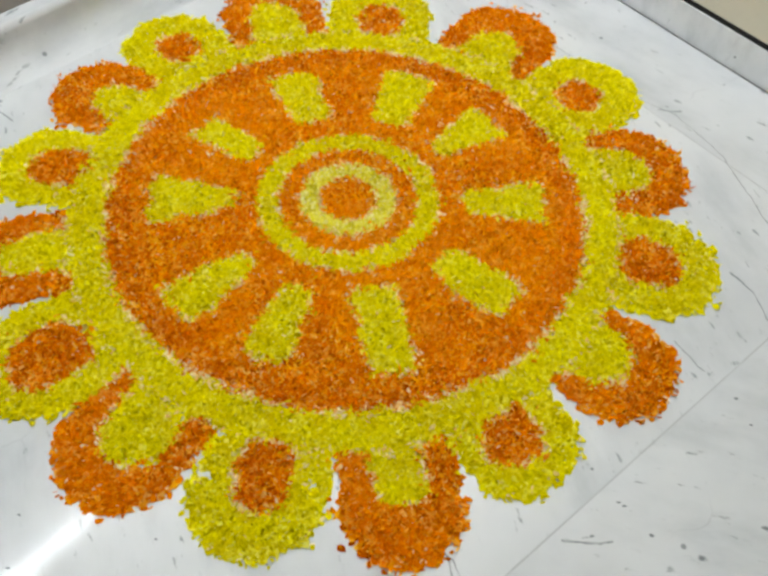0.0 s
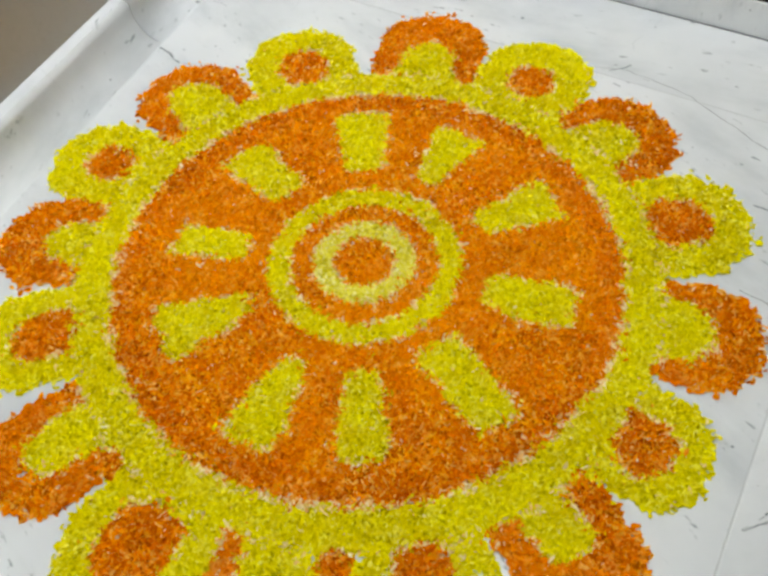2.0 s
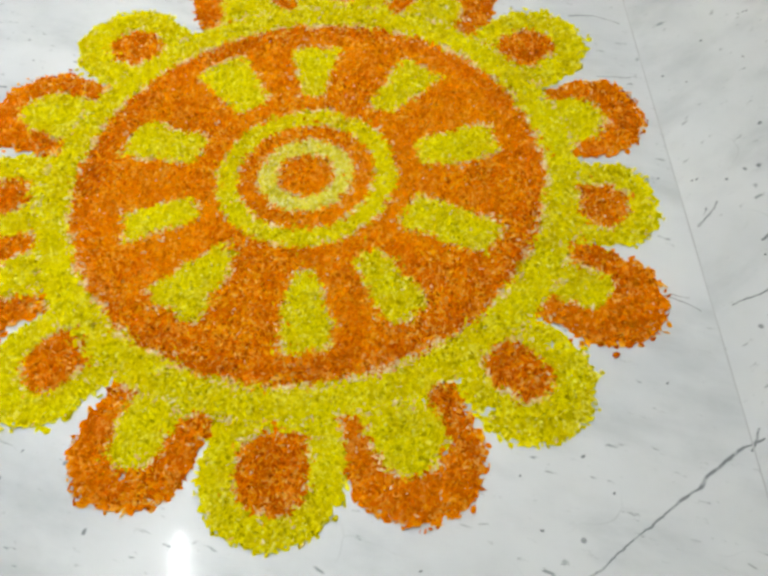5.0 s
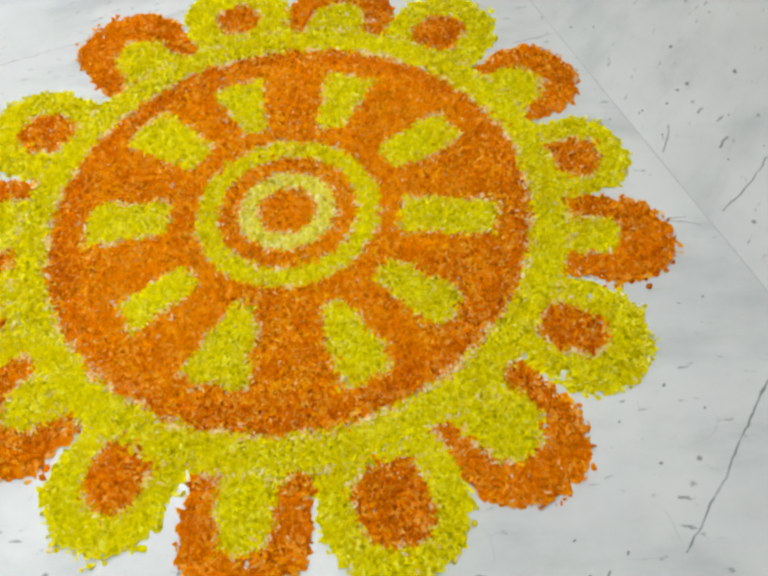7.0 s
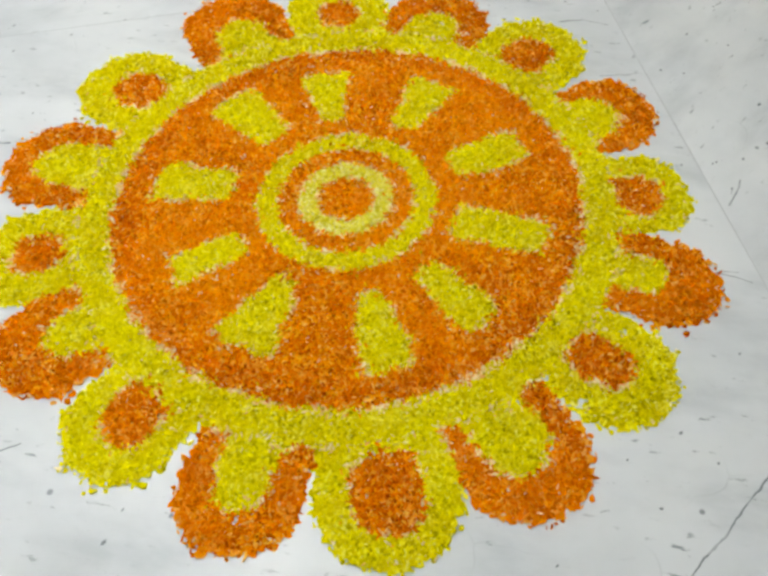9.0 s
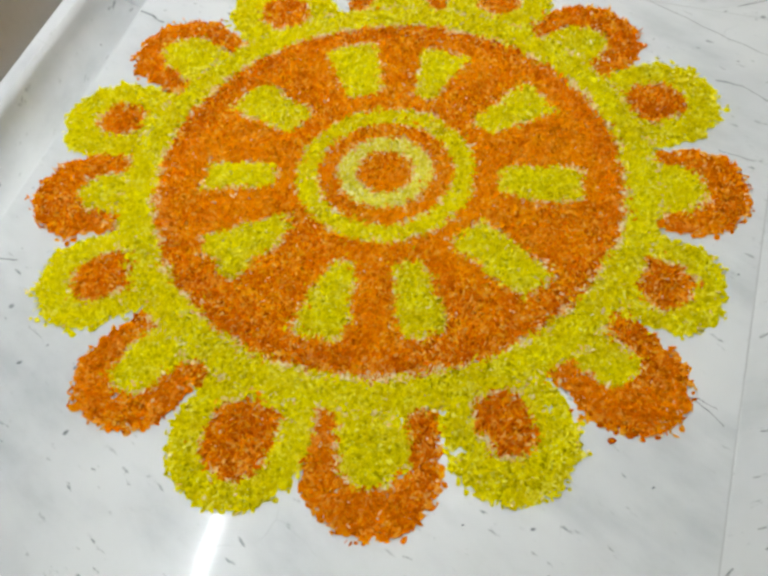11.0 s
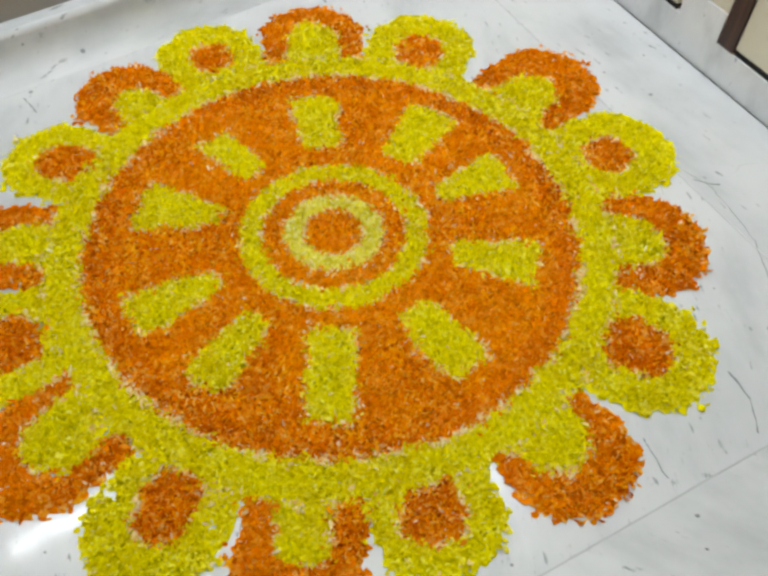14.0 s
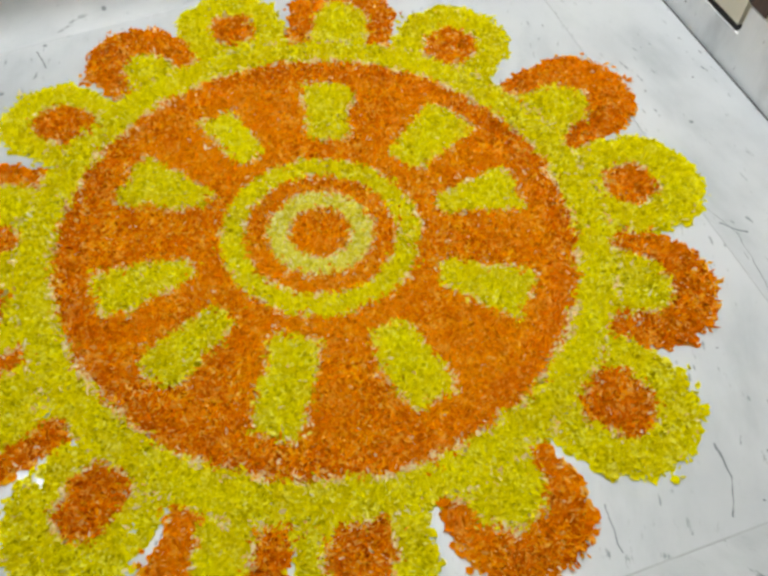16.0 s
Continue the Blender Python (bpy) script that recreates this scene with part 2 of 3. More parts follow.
M_PALE = petal_material("pale_yellow_petals", [
    (0.00, (0.52, 0.46, 0.01)), (0.30, (0.86, 0.79, 0.02)), (0.70, (0.94, 0.90, 0.16)), (1.00, (0.96, 0.95, 0.60))], (0.88, 0.79, 0.04), (0.96, 0.95, 0.66), (0.95, 0.89, 0.08))
M_FLECK = petal_material("pale_petal_bases", [
    (0.00, (0.92, 0.48, 0.10)), (0.35, (0.95, 0.74, 0.34)), (1.00, (0.96, 0.90, 0.62))], (0.95, 0.74, 0.36), (0.96, 0.92, 0.70), (0.95, 0.80, 0.44))
tube = Graph("tube_glow", 0.4)
tube.bsdf.inputs["Emission Color"].default_value = (0.90, 0.955, 1.0, 1)
tube.bsdf.inputs["Emission Strength"].default_value = TUBE_LIGHT
M_TUBE = tube.material
# emission of the added ceiling fill panel
fill_panel_glow = Graph("fill_panel_glow", 0.5)
fill_panel_glow.bsdf.inputs["Emission Color"].default_value = (0.93, 0.965, 1.0, 1)
fill_panel_glow.bsdf.inputs["Emission Strength"].default_value = PANEL_FILL
M_FILL_PANEL = fill_panel_glow.material


# ---- mesh helpers ----
def part(name, bm, material, parent=None, label=""):
    """Links a bmesh as one mesh object, under a thing where one is given."""
    mesh = bpy.data.meshes.new(name)
    bm.to_mesh(mesh)
    bm.free()
    mesh.materials.append(material)
    ob = new(name, mesh)
    if parent is not None:
        ob.parent = parent
    else:
        ob.matrix_world = Matrix.Identity(4)
    return tagged(ob, label)


def box(u0, u1, v0, v1, z0, z1, bevel=0.0, axes=ROOM):
    """A box in the room's axes, with eased edges."""
    made = bmesh.new()
    bmesh.ops.create_cube(made, size=1.0, matrix=Matrix.Translation(((u0 + u1) / 2, (v0 + v1) / 2, (z0 + z1) / 2)) @ Matrix.Diagonal((u1 - u0, v1 - v0, z1 - z0, 1)))
    if bevel:
        bmesh.ops.bevel(made, geom=made.edges[:], offset=bevel, segments=2, affect="EDGES", profile=0.6)
    made.transform(axes)
    return made


def empty(name, label, category, group="", kind=""):
    return tagged(new(name), label, category, group, kind)


# ---- the room ----
U_WALL, V_WALL, U_BACK, V_BACK, HIGH = 1.112, 0.914, -2.9, -2.7, 2.75
V_END = 1.25
# the ledge wall stands a few degrees askew to the panelled one
ASKEW = ROOM @ pose(0, 0.036 + V_WALL, 0, 0, 0, 7.0) @ pose(0, -V_WALL, 0)
tagged(part("wall_east", box(U_WALL, U_WALL + 0.15, V_BACK - 0.15, V_END, -0.05, HIGH), M_CREAM), "cream painted wall behind the panels", "wall", kind="structure")
tagged(part("wall_north", box(U_BACK - 0.15, U_WALL - 0.01, V_WALL, V_WALL + 0.10, -0.05, HIGH, axes=ASKEW), M_GREY), "grey brown wall above the marble ledge", "wall", kind="structure")
tagged(part("ceiling", box(U_BACK - 0.15, U_WALL + 0.15, V_BACK - 0.15, V_END, HIGH + 0.002, HIGH + 0.15), M_WALL), "plain white plaster ceiling", "ceiling", kind="structure")
tagged(part("wall_south", box(U_BACK - 0.15, U_WALL - 0.002, V_BACK - 0.15, V_BACK, -0.05, HIGH), M_WALL), "plain off-white plaster wall", "wall", kind="structure")


def wall_with_added_window():
    """The wall behind the camera's left, with an added, unseen window opening for a fill lamp."""
    wall = tagged(new("wall_west"), "off-white plaster wall with an added wide window", "wall", kind="structure")
    w0, w1, s, h = -2.3, -0.5, 0.9, 2.2
    for v0, v1, z0, z1 in ((V_BACK, w0, -0.05, HIGH), (w1, 0.68, -0.05, HIGH), (w0, w1, -0.05, s), (w0, w1, h, HIGH)):
        part("wall_piece", box(U_BACK - 0.15, U_BACK, v0, v1, z0, z1), M_WALL, wall)
    window = tagged(new("added_window"), "unseen white framed window, added to hold a fill lamp", "window", kind="structure")
    for v0, v1, z0, z1 in ((w0, w1, s, s + 0.05), (w0, w1, h - 0.05, h), (w0, w0 + 0.05, s + 0.05, h - 0.05), (w1 - 0.05, w1, s + 0.05, h - 0.05), (-1.42, -1.38, s + 0.05, h - 0.05)):
        part("added_window_frame", box(U_BACK - 0.10, U_BACK - 0.05, v0 + 0.001, v1 - 0.001, z0 + 0.001, z1 - 0.001, 0.004), M_WHITE, window)
    # area lamp in the opening acts as daylight fill; the window itself is added
    fill = bpy.data.lights.new("window_fill_lamp", "AREA")
    fill.shape, fill.size, fill.size_y, fill.energy, fill.color = "RECTANGLE", w1 - w0 - 0.1, h - s - 0.1, WINDOW_FILL, (0.90, 0.95, 1.0)
    lamp = new("window_fill_lamp", fill)
    lamp.matrix_world = ROOM @ look((U_BACK - 0.03, (w0 + w1) / 2, (s + h) / 2), (0, (w0 + w1) / 2, (s + h) / 2))


wall_with_added_window()


def tube_lamp():
    lamp = empty("tube_light", "white batten tube light glowing on the wall", "tube light")
    u0, u1, v, z = -1.32, -0.12, 0.855, 2.22
    part("housing", box(u0 - 0.02, u1 + 0.02, v + 0.025, V_WALL - 0.002, z - 0.03, z + 0.03, 0.004, ASKEW), M_WHITE, lamp)
    for u in (u0 - 0.012, u1 + 0.012):
        part("end_cap", box(u - 0.012, u + 0.012, v - 0.018, v + 0.024, z - 0.02, z + 0.02, 0.004, ASKEW), M_WHITE, lamp)
    bm = bmesh.new()
    bmesh.ops.create_cone(bm, cap_ends=True, segments=12, radius1=0.013, radius2=0.013, depth=u1 - u0, matrix=ASKEW @ Matrix.Translation(((u0 + u1) / 2, v, z)) @ pose(0, 0, 0, 0, 90, 0))
    part("glass_tube", bm, M_TUBE, lamp, "glowing white glass tube")


tube_lamp()


# Added ceiling fill light, out of view, brightening the far floor.
def ceiling_fill_lamp():
    lamp = empty("ceiling_fill_light", "unseen square ceiling fill light, added with a glowing diffuser", "ceiling light")
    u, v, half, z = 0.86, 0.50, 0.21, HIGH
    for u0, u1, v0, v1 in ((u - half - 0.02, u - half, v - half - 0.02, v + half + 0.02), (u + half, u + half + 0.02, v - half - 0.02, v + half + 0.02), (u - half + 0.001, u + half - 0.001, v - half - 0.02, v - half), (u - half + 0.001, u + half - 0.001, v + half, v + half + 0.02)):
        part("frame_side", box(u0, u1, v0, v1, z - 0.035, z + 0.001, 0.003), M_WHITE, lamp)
    part("diffuser", box(u - half + 0.002, u + half - 0.002, v - half + 0.002, v + half - 0.002, z - 0.028, z - 0.018), M_FILL_PANEL, lamp, "glowing white diffuser sheet of the added fill light")


ceiling_fill_lamp()


def ledge():
    """Marble kerb stones with a wide hollow foot and a rounded nose, along the ledge wall."""
    base = tagged(new("ledge"), "low white marble ledge with hollow foot along the wall", "ledge", kind="structure")
    hollow = 0.078
    outline = [(0.860 - hollow, -0.02), (0.860 - hollow, -0.0004)]
    for k in range(1, 13):
        a = radians(90 * k / 12)
        outline.append((0.860 - hollow + hollow * math.sin(a), -0.0004 + hollow * (1 - math.cos(a))))
    for k in range(0, 7):
        a = radians(90 * k / 6)
        outline.append((0.876 - 0.016 * math.cos(a), 0.097 + 0.016 * math.sin(a)))
    outline += [(0.912, 0.113), (0.912, -0.02)]
    for u0, u1 in ((U_BACK, 0.3785), (0.3815, U_WALL - 0.012)):
        bm = bmesh.new()
        ends = [[bm.verts.new((u, v, z)) for v, z in outline] for u in (u0, u1)]
        for k in range(len(outline)):
            j = (k + 1) % len(outline)
            face = bm.faces.new((ends[0][k], ends[0][j], ends[1][j], ends[1][k]))
            face.smooth = 1 < k < len(outline) - 3
        bm.faces.new(ends[0])
        bm.faces.new(ends[1][::-1])
        bmesh.ops.recalc_face_normals(bm, faces=bm.faces[:])
        bm.transform(ASKEW)
        part("kerb_stone", bm, M_LEDGE, base)
    joint = [(v + 0.002, z - 0.0025) for v, z in outline[1:-2]] + [(0.911, 0.110), (0.911, -0.02), (0.80, -0.02)]
    bm = bmesh.new()
    ends = [[bm.verts.new((u, v, z)) for v, z in joint] for u in (0.3786, 0.3814)]
    for k in range(len(joint)):
        j = (k + 1) % len(joint)
        bm.faces.new((ends[0][k], ends[0][j], ends[1][j], ends[1][k]))
    bm.transform(ASKEW)
    part("joint", bm, M_GAP, base, "dark open joint between the kerb stones")


ledge()


# ---- panelled wall ----
def panelled_wall():
    face = U_WALL - 0.020
    skirt = tagged(new("baseboard"), "low white marble skirting at the panelled wall", "skirting", kind="structure")
    for v0, v1 in ((-0.90, 0.985), (V_BACK + 0.002, -0.902)):
        part("skirting_piece", box(face, U_WALL - 0.001, v0, v1, -0.01, 0.093, 0.0015), M_SKIRT, skirt)
    part("plinth_piece", box(face - 0.0005, U_WALL - 0.001, 0.062, 0.203, 0.0915, 0.171, 0.0015), M_SKIRT, skirt, "raised marble block between the panels")
    for v0, v1, side in ((0.211, 0.99, 0.211), (V_BACK + 0.01, 0.006, None)):
        panel = empty("wall_panel", "cream wall panel with a black edge above the marble skirting", "wall panel", "cream wall panels")
        inner = v0 + (0.010 if side else 0.0)
        part("sheet", box(face + 0.005, U_WALL - 0.001, inner, v1, 0.107, 2.10, 0.001), M_CREAM, panel)
        part("bottom_edging", box(face + 0.003, U_WALL - 0.001, v0 + 0.006, v1, 0.094, 0.106, 0.001), M_BLACK, panel, "thin black edging strip")
        if side:
            part("side_edging", box(face + 0.003, U_WALL - 0.001, v0, v0 + 0.009, 0.173, 2.10, 0.001), M_BLACK, panel, "thin black edging strip")
    part("infill", box(face + 0.002, U_WALL - 0.001, 0.0625, 0.149, 0.173, 2.10, 0.001), M_CREAM, panel, "narrow cream strip between the uprights")
    for v0, v1, z0 in ((0.150, 0.2095, 0.173), (0.008, 0.0605, 0.094)):
        post = empty("wooden_post", "dark brown wooden upright between the wall panels", "wooden post", "dark uprights of the wall")
        part("shaft", box(face - 0.001, U_WALL - 0.001, v0, v1, z0, 2.10, 0.003), M_WOOD, post)


panelled_wall()


# ---- the flower rangoli ----
rng = np.random.default_rng(7)
WHEEL = 0.522          # radius of the orange wheel
RINGS = (0.063, 0.108, 0.153, 0.203)
BAND = 0.600           # outer radius of the yellow band

# yellow spokes: middle angle, inner radius, outer radius, half width within, half width without
SPOKES = [
    (114.5, 0.265, 0.440, 0.046, 0.058), (74.8, 0.265, 0.455, 0.044, 0.064), (42.8, 0.258, 0.432, 0.022, 0.066), (4.6, 0.258, 0.436, 0.034, 0.064), (324.8, 0.255, 0.430, 0.042, 0.052),
    (286.6, 0.250, 0.452, 0.048, 0.046), (253.8, 0.262, 0.440, 0.034, 0.050), (226.0, 0.265, 0.453, 0.026, 0.060), (186.0, 0.250, 0.433, 0.028, 0.072), (152.3, 0.250, 0.410, 0.032, 0.042),
]
# lobes round the rim: kind, angle, tip radius, half width, then the inner shape's near and far radius and half width
LOBES = [
    ("O", 60.4, 0.857, 0.138, 0.56, 0.740, 0.070), ("Y", 37.2, 0.838, 0.138, 0.625, 0.735, 0.055), ("O", 14.0, 0.796, 0.138, 0.56, 0.710, 0.072), ("Y", 350.0, 0.808, 0.134, 0.592, 0.728, 0.062),
    ("O", 325.8, 0.782, 0.118, 0.56, 0.698, 0.068), ("Y", 302.8, 0.760, 0.116, 0.590, 0.694, 0.056), ("O", 283.2, 0.812, 0.106, 0.56, 0.706, 0.046), ("Y", 262.8, 0.808, 0.118, 0.590, 0.722, 0.050),
    ("O", 241.9, 0.822, 0.120, 0.56, 0.742, 0.062), ("Y", 221.4, 0.822, 0.128, 0.612, 0.765, 0.064), ("O", 199.8, 0.812, 0.112, 0.56, 0.738, 0.050), ("Y", 177.8, 0.792, 0.116, 0.576, 0.715, 0.056),
    ("O", 156.2, 0.803, 0.120, 0.56, 0.700, 0.056), ("Y", 135.6, 0.822, 0.124, 0.622, 0.734, 0.054), ("O", 112.8, 0.828, 0.132, 0.56, 0.752, 0.066), ("Y", 88.2, 0.822, 0.138, 0.592, 0.728, 0.062),
]


# small bare places in the beds: x, y, radius
BARE = [(-0.697, -0.267, 0.016), (-0.24, -0.56, 0.014), (0.0, -0.655, 0.013), (-0.062, -0.718, 0.011), (-0.165, -0.58, 0.013), (-0.267, -0.651, 0.011), (-0.179, -0.659, 0.010), (-0.29, -0.651, 0.009), (-0.379, -0.632, 0.009)]


def ripple(x, y, size, seed):
    """Smooth noise from -1 to 1 with features of about that size in metres."""
    r = np.random.default_rng(seed)
    total = np.zeros_like(x)
    for _ in range(9):
        a, k, phase = r.uniform(0, 2 * np.pi), r.uniform(0.6, 1.5) * 2 * np.pi / size, r.uniform(0, 2 * np.pi)
        total += np.sin(k * (x * np.cos(a) + y * np.sin(a)) + phase)
    return total / 4.2


# regions of the design, by number
CENTRE, PALE, RING, YRING, FIELD, BELT, FLECK, RIM, SPOKE, LOBE, HEART = 1, 2, 3, 4, 5, 6, 7, 8, 10, 30, 50


def region(x, y):
    """Which part of the design covers each place; 0 is bare floor."""
    calm = np.clip(np.hypot(x, y) / 0.32, 0.35, 1.0)
    wx = x + calm * (0.006 * ripple(x, y, 0.07, 11) + 0.005 * ripple(x, y, 0.024, 12))
    wy = y + calm * (0.006 * ripple(x, y, 0.07, 13) + 0.005 * ripple(x, y, 0.024, 14))
    r, a = np.hypot(wx, wy), np.degrees(np.arctan2(wy, wx))
    out = np.zeros(x.shape, int)
    best = np.full(x.shape, 9.0)
    for k, (kind, angle, tip, half, near, far, inner) in enumerate(LOBES):
        tip, half = tip - 0.006, half - 0.004
        off = np.radians((a - angle + 180) % 360 - 180)
        along, across = r * np.cos(off), r * np.sin(off)
        bend = tip - half * 0.95
        wide = np.where(along < bend, half * (0.90 + 0.10 * np.clip((along - 0.5) / (bend - 0.5), 0, 1)), half * np.sqrt(np.clip(1 - ((along - bend) / (tip - bend)) ** 2, 0, 1)))
        measure = np.abs(across) / np.maximum(wide, 1e-4)
        hit = (np.abs(off) < 0.6) & (along > 0.5) & (along < tip) & (measure < 1) & (measure < best)
        best = np.where(hit, measure, best)
        out = np.where(hit, LOBE + k, out)
        if kind == "Y":
            middle, reach = (near + far) / 2, (far - near) / 2
            heart = (np.abs((along - middle) / reach) ** 2.6 + np.abs(across / inner) ** 2.6) < 1
        else:
            cap = far - inner
            reach = np.where(along < cap, inner * (1.15 - 0.15 * np.clip((along - near) / (cap - near), 0, 1)), inner * np.sqrt(np.clip(1 - ((along - cap) / inner) ** 2, 0, 1)))
            heart = (along > near) & (along < far) & (np.abs(across) < reach)
        out = np.where(hit & heart, HEART + k, out)
    belt = (r >= WHEEL) & (r < BAND)
    out = np.where(belt, BELT, out)
    # the arms of the orange lobes run a little way into the belt
    out = np.where(r < WHEEL, np.where(r > WHEEL - 0.052 + 0.012 * ripple(x, y, 0.11, 31), RIM, FIELD), out)
    for k, (angle, r0, r1, w0, w1) in enumerate(SPOKES):
        off = np.radians((a - angle + 180) % 360 - 180)
        along, across = r * np.cos(off), r * np.sin(off)
        wide = w0 + (w1 - w0) * (along - r0) / (r1 - r0)
        full = (np.abs((2 * along - r0 - r1) / (r1 - r0 + 0.005)) ** 9 + np.abs(across / np.maximum(wide + 0.001, 0.004)) ** 9) < 1
        out = np.where((np.abs(off) < 1) & full, SPOKE + k, out)
    for limit, number in zip(RINGS[::-1], (YRING, RING, PALE, CENTRE)):
        out = np.where(r < limit, number, out)
    for bx, by, wide in BARE:
        out = np.where(np.hypot(wx - bx, wy - by) < wide, 0, out)
    return out


def scatter():
    """Places for the petals on a shaken grid: a flat lower layer that closes the beds and a loose upper one."""
    step = 0.0037
    side = np.arange(-0.92, 0.92, step)
    x, y = (c.ravel() for c in np.meshgrid(side, side))
    x = x + rng.uniform(-0.6, 0.6, x.size) * step
    y = y + rng.uniform(-0.6, 0.6, y.size) * step
    kind = region(x, y)
    keep = kind > 0
    x, y, kind = x[keep], y[keep], kind[keep]
    reach = 0.0065
    differs, bare = np.zeros(x.size), np.zeros(x.size)
    for k in range(6):
        near = region(x + reach * math.cos(k * math.pi / 3), y + reach * math.sin(k * math.pi / 3))
        same = (near == kind) | ((near == RIM) & (kind == FIELD)) | ((near == FIELD) & (kind == RIM))
        differs += ~same
        bare += near == 0
    border = (differs > 0) & (bare == 0)
    r = np.hypot(x, y)
    rim = np.abs(r + 0.006 * ripple(x, y, 0.07, 11) - WHEEL - 0.003) < 0.006 + 0.006 * np.clip(ripple(x, y, 0.05, 26), 0, 1)
    # the petals lie thin in patches along the borders
    patch = np.clip(0.5 + 0.7 * ripple(x, y, 0.045, 22), 0, 1)
    loss = np.where(border, 0.04 + 0.22 * patch, 0.0)
    loss = np.where(rim, 0.05 + 0.45 * patch ** 2, loss)
    loss = np.where(bare > 1, 0.30, loss)
    keep = rng.random(x.size) > loss
    x, y, kind, bare, border, rim, patch = x[keep], y[keep], kind[keep], bare[keep], border[keep], rim[keep], patch[keep]
    n = x.size
    spread = np.where(rng.random(n) < 0.16, 0.0105, 0.0030)
    x, y = x + rng.normal(0, 1, n) * spread, y + rng.normal(0, 1, n) * spread
    # pale petal bases show along the borders in clumps
    clump = np.clip(0.35 + 1.3 * ripple(x, y, 0.055, 23) + 0.5 * ripple(x, y, 0.02, 25), 0, 1)
    chance = np.where(rim, 0.08 + 0.72 * clump, np.where(border, 0.02 + 0.52 * clump, 0.002 + 0.015 * np.clip(ripple(x, y, 0.05, 24), 0, 1)))
    chance = np.where(bare > 0, 0.16 * clump, chance)
    upper = np.where(rng.random(n) < chance, FLECK, kind)
    low = rng.random(n) < 0.97
    under = np.where(rng.random(n) < np.where(border | rim, 0.10 + 0.5 * clump, 0.0), FLECK, kind)[low]
    shake = rng.uniform(-0.003, 0.003, (2, low.sum()))
    return (np.concatenate([x, x[low] + shake[0]]), np.concatenate([y, y[low] + shake[1]]),
            np.concatenate([upper, under]), np.concatenate([bare, np.full(low.sum(), -1.0)]))


def petals(x, y, bare, length=(0.0075, 0.0145), wide=(0.0026, 0.0052)):
    """Corners of many small curled petals, six to each."""
    n = x.size
    turn = rng.uniform(0, 2 * np.pi, n)
    l, w = rng.uniform(*length, n) / 2, rng.uniform(*wide, n) / 2
    grow = np.clip(rng.lognormal(-0.05, 0.25, n), 0.5, 1.6)
    l, w = l * grow, w * grow * np.clip(rng.lognormal(-0.03, 0.25, n), 0.5, 1.5)
    tilt, bank = rng.normal(0, 0.46, n), rng.normal(0, 0.62, n)
    curl, cup = rng.uniform(-0.0006, 0.0034, n), rng.uniform(-0.0008, 0.0016, n)
    flat = np.where(bare < 0, 0.15, 1.0)
    l, w = np.where(bare < 0, l * 1.35, l), np.where(bare < 0, w * 2.4, w)
    tilt, bank = tilt * flat, bank * flat
    lift = np.where(bare < 0, 0.0012, np.where(bare > 1, rng.uniform(0.0010, 0.0032, n), rng.uniform(0.0014, 0.0058, n)))
    shape = np.array([(-1.0, 0.0), (-0.45, -0.85), (-0.45, 0.85), (0.45, -1.0), (0.45, 1.0), (1.0, 0.0)])
    px = shape[None, :, 0] * l[:, None] * rng.uniform(0.8, 1.2, (n, 6))
    py = shape[None, :, 1] * w[:, None] * rng.uniform(0.7, 1.3, (n, 6))
    pz = curl[:, None] * shape[None, :, 0] ** 2 + cup[:, None] * np.abs(shape[None, :, 1])
    pz = pz + np.sin(tilt)[:, None] * px + np.sin(bank)[:, None] * py
    c, s = np.cos(turn)[:, None], np.sin(turn)[:, None]
    gx, gy = x[:, None] + c * px - s * py, y[:, None] + s * px + c * py
    gz = np.maximum(lift[:, None] + pz, 0.0006 + 0.0006 * rng.random((n, 6)))
    return np.stack([gx, gy, gz], -1)


def petal_mesh(name, corners, material):
    """One mesh of many petals: a triangle, a four-sided face and a triangle each."""
    n = len(corners)
    mesh = bpy.data.meshes.new(name)
    first = (np.arange(n) * 6)[:, None]
    loops = (first + np.array([[0, 2, 1, 1, 2, 4, 3, 3, 4, 5]])).ravel()
    starts = ((np.arange(n) * 10)[:, None] + np.array([[0, 3, 7]])).ravel()
    mesh.vertices.add(n * 6)
    mesh.vertices.foreach_set("co", corners.astype(np.float32).ravel())
    mesh.loops.add(n * 10)
    mesh.loops.foreach_set("vertex_index", loops.astype(np.int32))
    mesh.polygons.add(n * 3)
    mesh.polygons.foreach_set("loop_start", starts.astype(np.int32))
    mesh.update(calc_edges=True)
    mesh.validate()
    mesh.polygons.foreach_set("use_smooth", np.ones(n * 3, bool))
    mesh.materials.append(material)
    return mesh


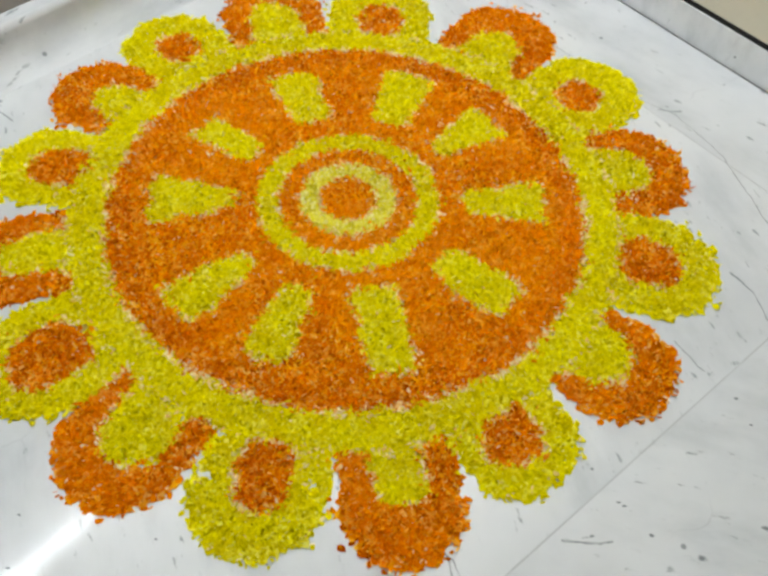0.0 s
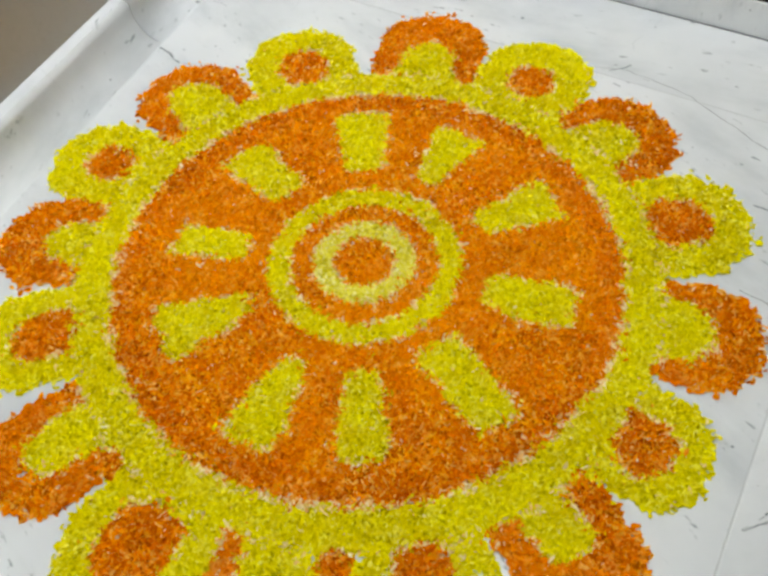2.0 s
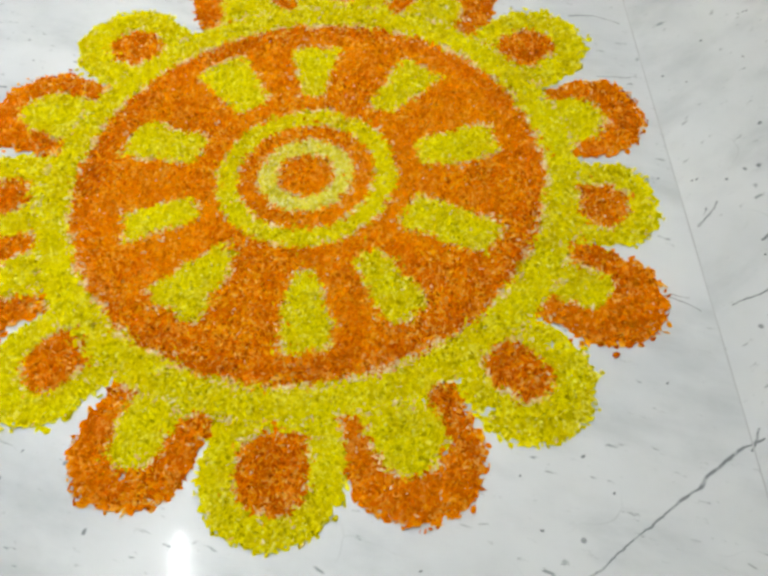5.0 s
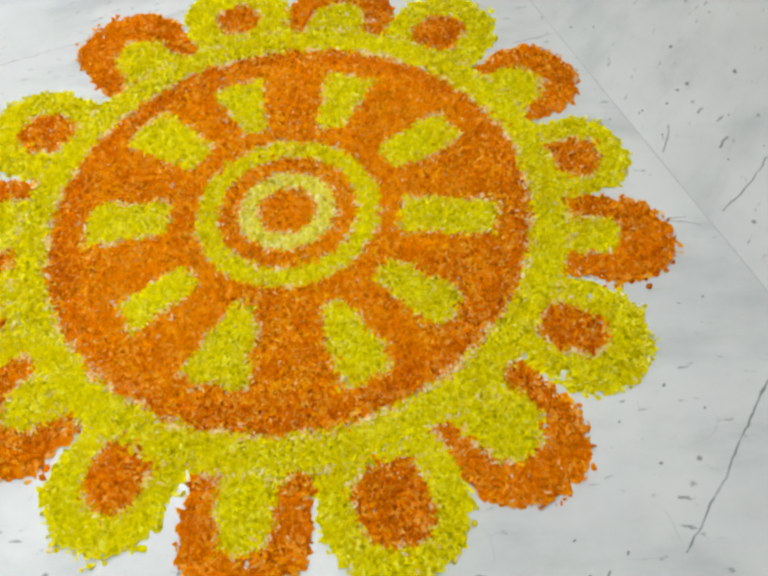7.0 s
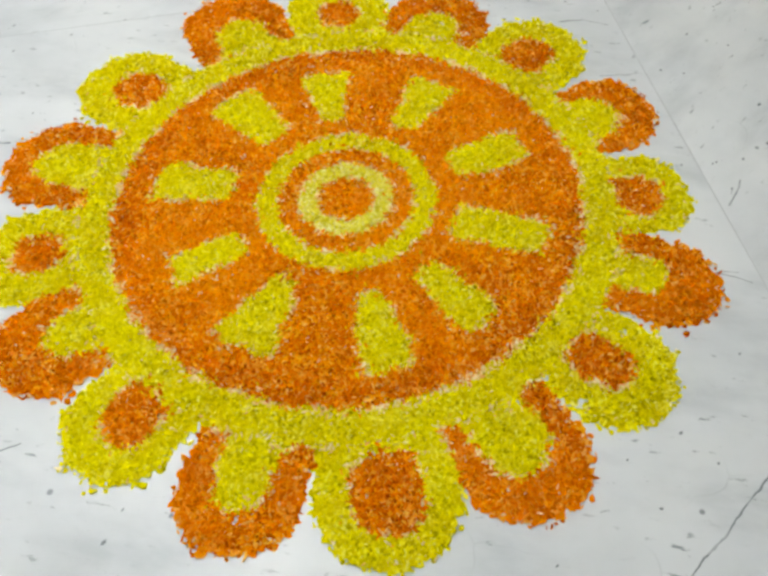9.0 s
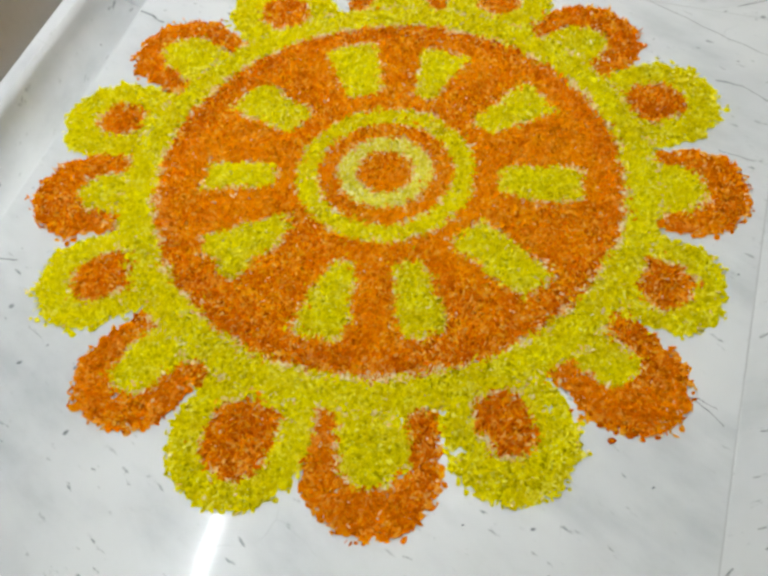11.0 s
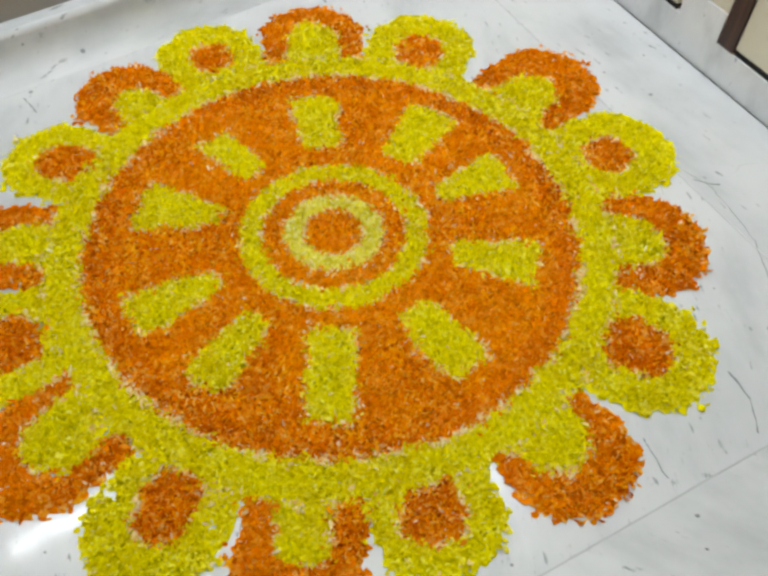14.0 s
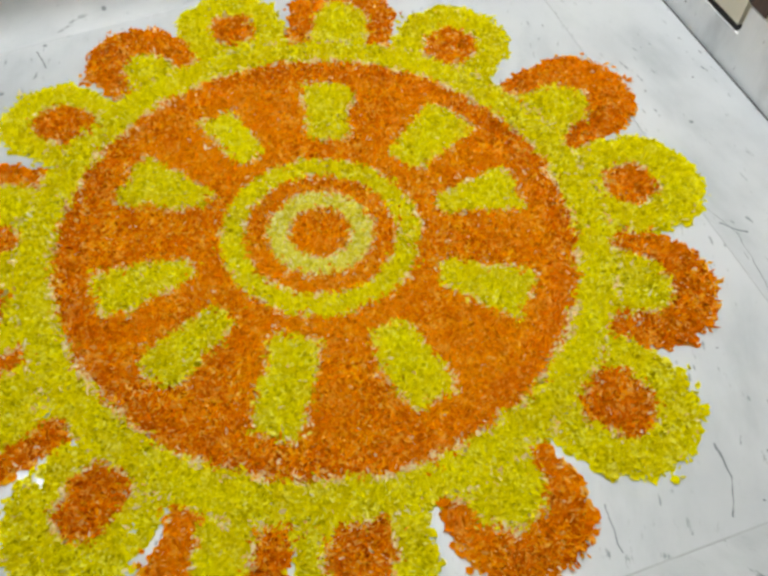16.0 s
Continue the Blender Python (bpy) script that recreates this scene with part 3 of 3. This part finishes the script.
def rangoli():
    thing = empty("flower_rangoli", "round rangoli of orange and yellow marigold petals on marble floor", "flower rangoli")
    x, y, kind, bare = scatter()
    corners = petals(x, y, bare)

    def bed(name, number, material, parent, label):
        mesh = petal_mesh(name, corners[kind == number], material)
        ob = new(name, mesh)
        ob.parent = parent
        return tagged(ob, label, kind="stuff")

    bed("centre_disc", CENTRE, M_AMBER, thing, "small round bed of orange petals")
    bed("pale_ring", PALE, M_PALE, thing, "thin ring of pale yellow petals")
    bed("inner_ring", RING, M_AMBER, thing, "ring of orange petals")
    bed("yellow_ring", YRING, M_YELLOW, thing, "ring of yellow petals")
    bed("wheel", FIELD, M_AMBER, thing, "wide wheel of bright orange petals")
    bed("wheel_rim", RIM, M_ORANGE, thing, "deeper orange rim round the wheel")
    bed("belt", BELT, M_YELLOW, thing, "belt of yellow petals round the wheel")
    bed("pale_border", FLECK, M_FLECK, thing, "pale petal bases along the borders")
    for k in range(len(SPOKES)):
        bed("spoke", SPOKE + k, M_YELLOW, thing, "wedge of yellow petals in the wheel")
    lobes = []
    for k, (shape, *_) in enumerate(LOBES):
        if shape == "Y":
            lobe = bed("lobe", LOBE + k, M_YELLOW, thing, "rounded lobe of yellow petals")
            bed("heart", HEART + k, M_ORANGE, lobe, "orange petal patch")
        else:
            lobe = bed("lobe", LOBE + k, M_ORANGE, thing, "horseshoe lobe of orange petals")
            bed("heart", HEART + k, M_YELLOW, lobe, "yellow petal filling")
        lobes.append(lobe)
    return thing, lobes


RANGOLI, LOBE_BEDS = rangoli()


# ---- loose petals along the rim ----
def loose_petals():
    shapes = {}
    for name, material in (("O", M_ORANGE), ("Y", M_YELLOW)):
        shapes[name] = []
        for _ in range(8):
            corner = petals(np.zeros(1), np.zeros(1), np.full(1, 6.0), (0.008, 0.013), (0.003, 0.006))
            corner[..., 2] -= corner[..., 2].min()
            shapes[name].append(petal_mesh("petal", corner, material))
    for k, (shape, angle, tip, half, *_) in enumerate(LOBES):
        for _ in range(18):
            across = rng.uniform(-0.95, 0.95)
            bend = tip - half * 0.95
            out = bend + (tip - bend) * math.sqrt(1 - across * across) + abs(rng.normal(0, 0.007)) - 0.003
            a = radians(angle)
            px, py = out * math.cos(a) - across * half * math.sin(a), out * math.sin(a) + across * half * math.cos(a)
            ob = new("petal", shapes[shape][rng.integers(8)])
            ob.parent = LOBE_BEDS[k]
            ob.matrix_basis = pose(px, py, 0.0006, 0, 0, rng.uniform(0, 360))


loose_petals()


# ---- marble floor slabs ----
def floor():
    base = tagged(part("floor", box(U_BACK - 0.1, U_WALL - 0.001, V_BACK - 0.1, V_END - 0.1, -0.06, -0.0005), M_JOINT), "white marble slab floor with dark flecks and thin joints", "floor", kind="structure")
    us = [U_BACK, 0.785, U_WALL - 0.0205]
    vs = [V_BACK, -0.80, 1.04]
    gap = 0.0016
    for i in range(len(us) - 1):
        for j in range(len(vs) - 1):
            material = M_FLOOR_SIDE if j == 0 else (M_FLOOR, M_FLOOR_EDGE)[i]
            wide = 0.0055 if us[i + 1] > 1.0 else gap
            part("slab", box(us[i] + gap, us[i + 1] - wide, vs[j] + gap, vs[j + 1] - gap, -0.02, 0.0, 0.0007), material, base)
    part("wall_joint", box(U_WALL - 0.0265, U_WALL - 0.0202, V_BACK, 0.94, -0.02, -0.0002), M_GAP, base, "dark open joint along the skirting")


floor()
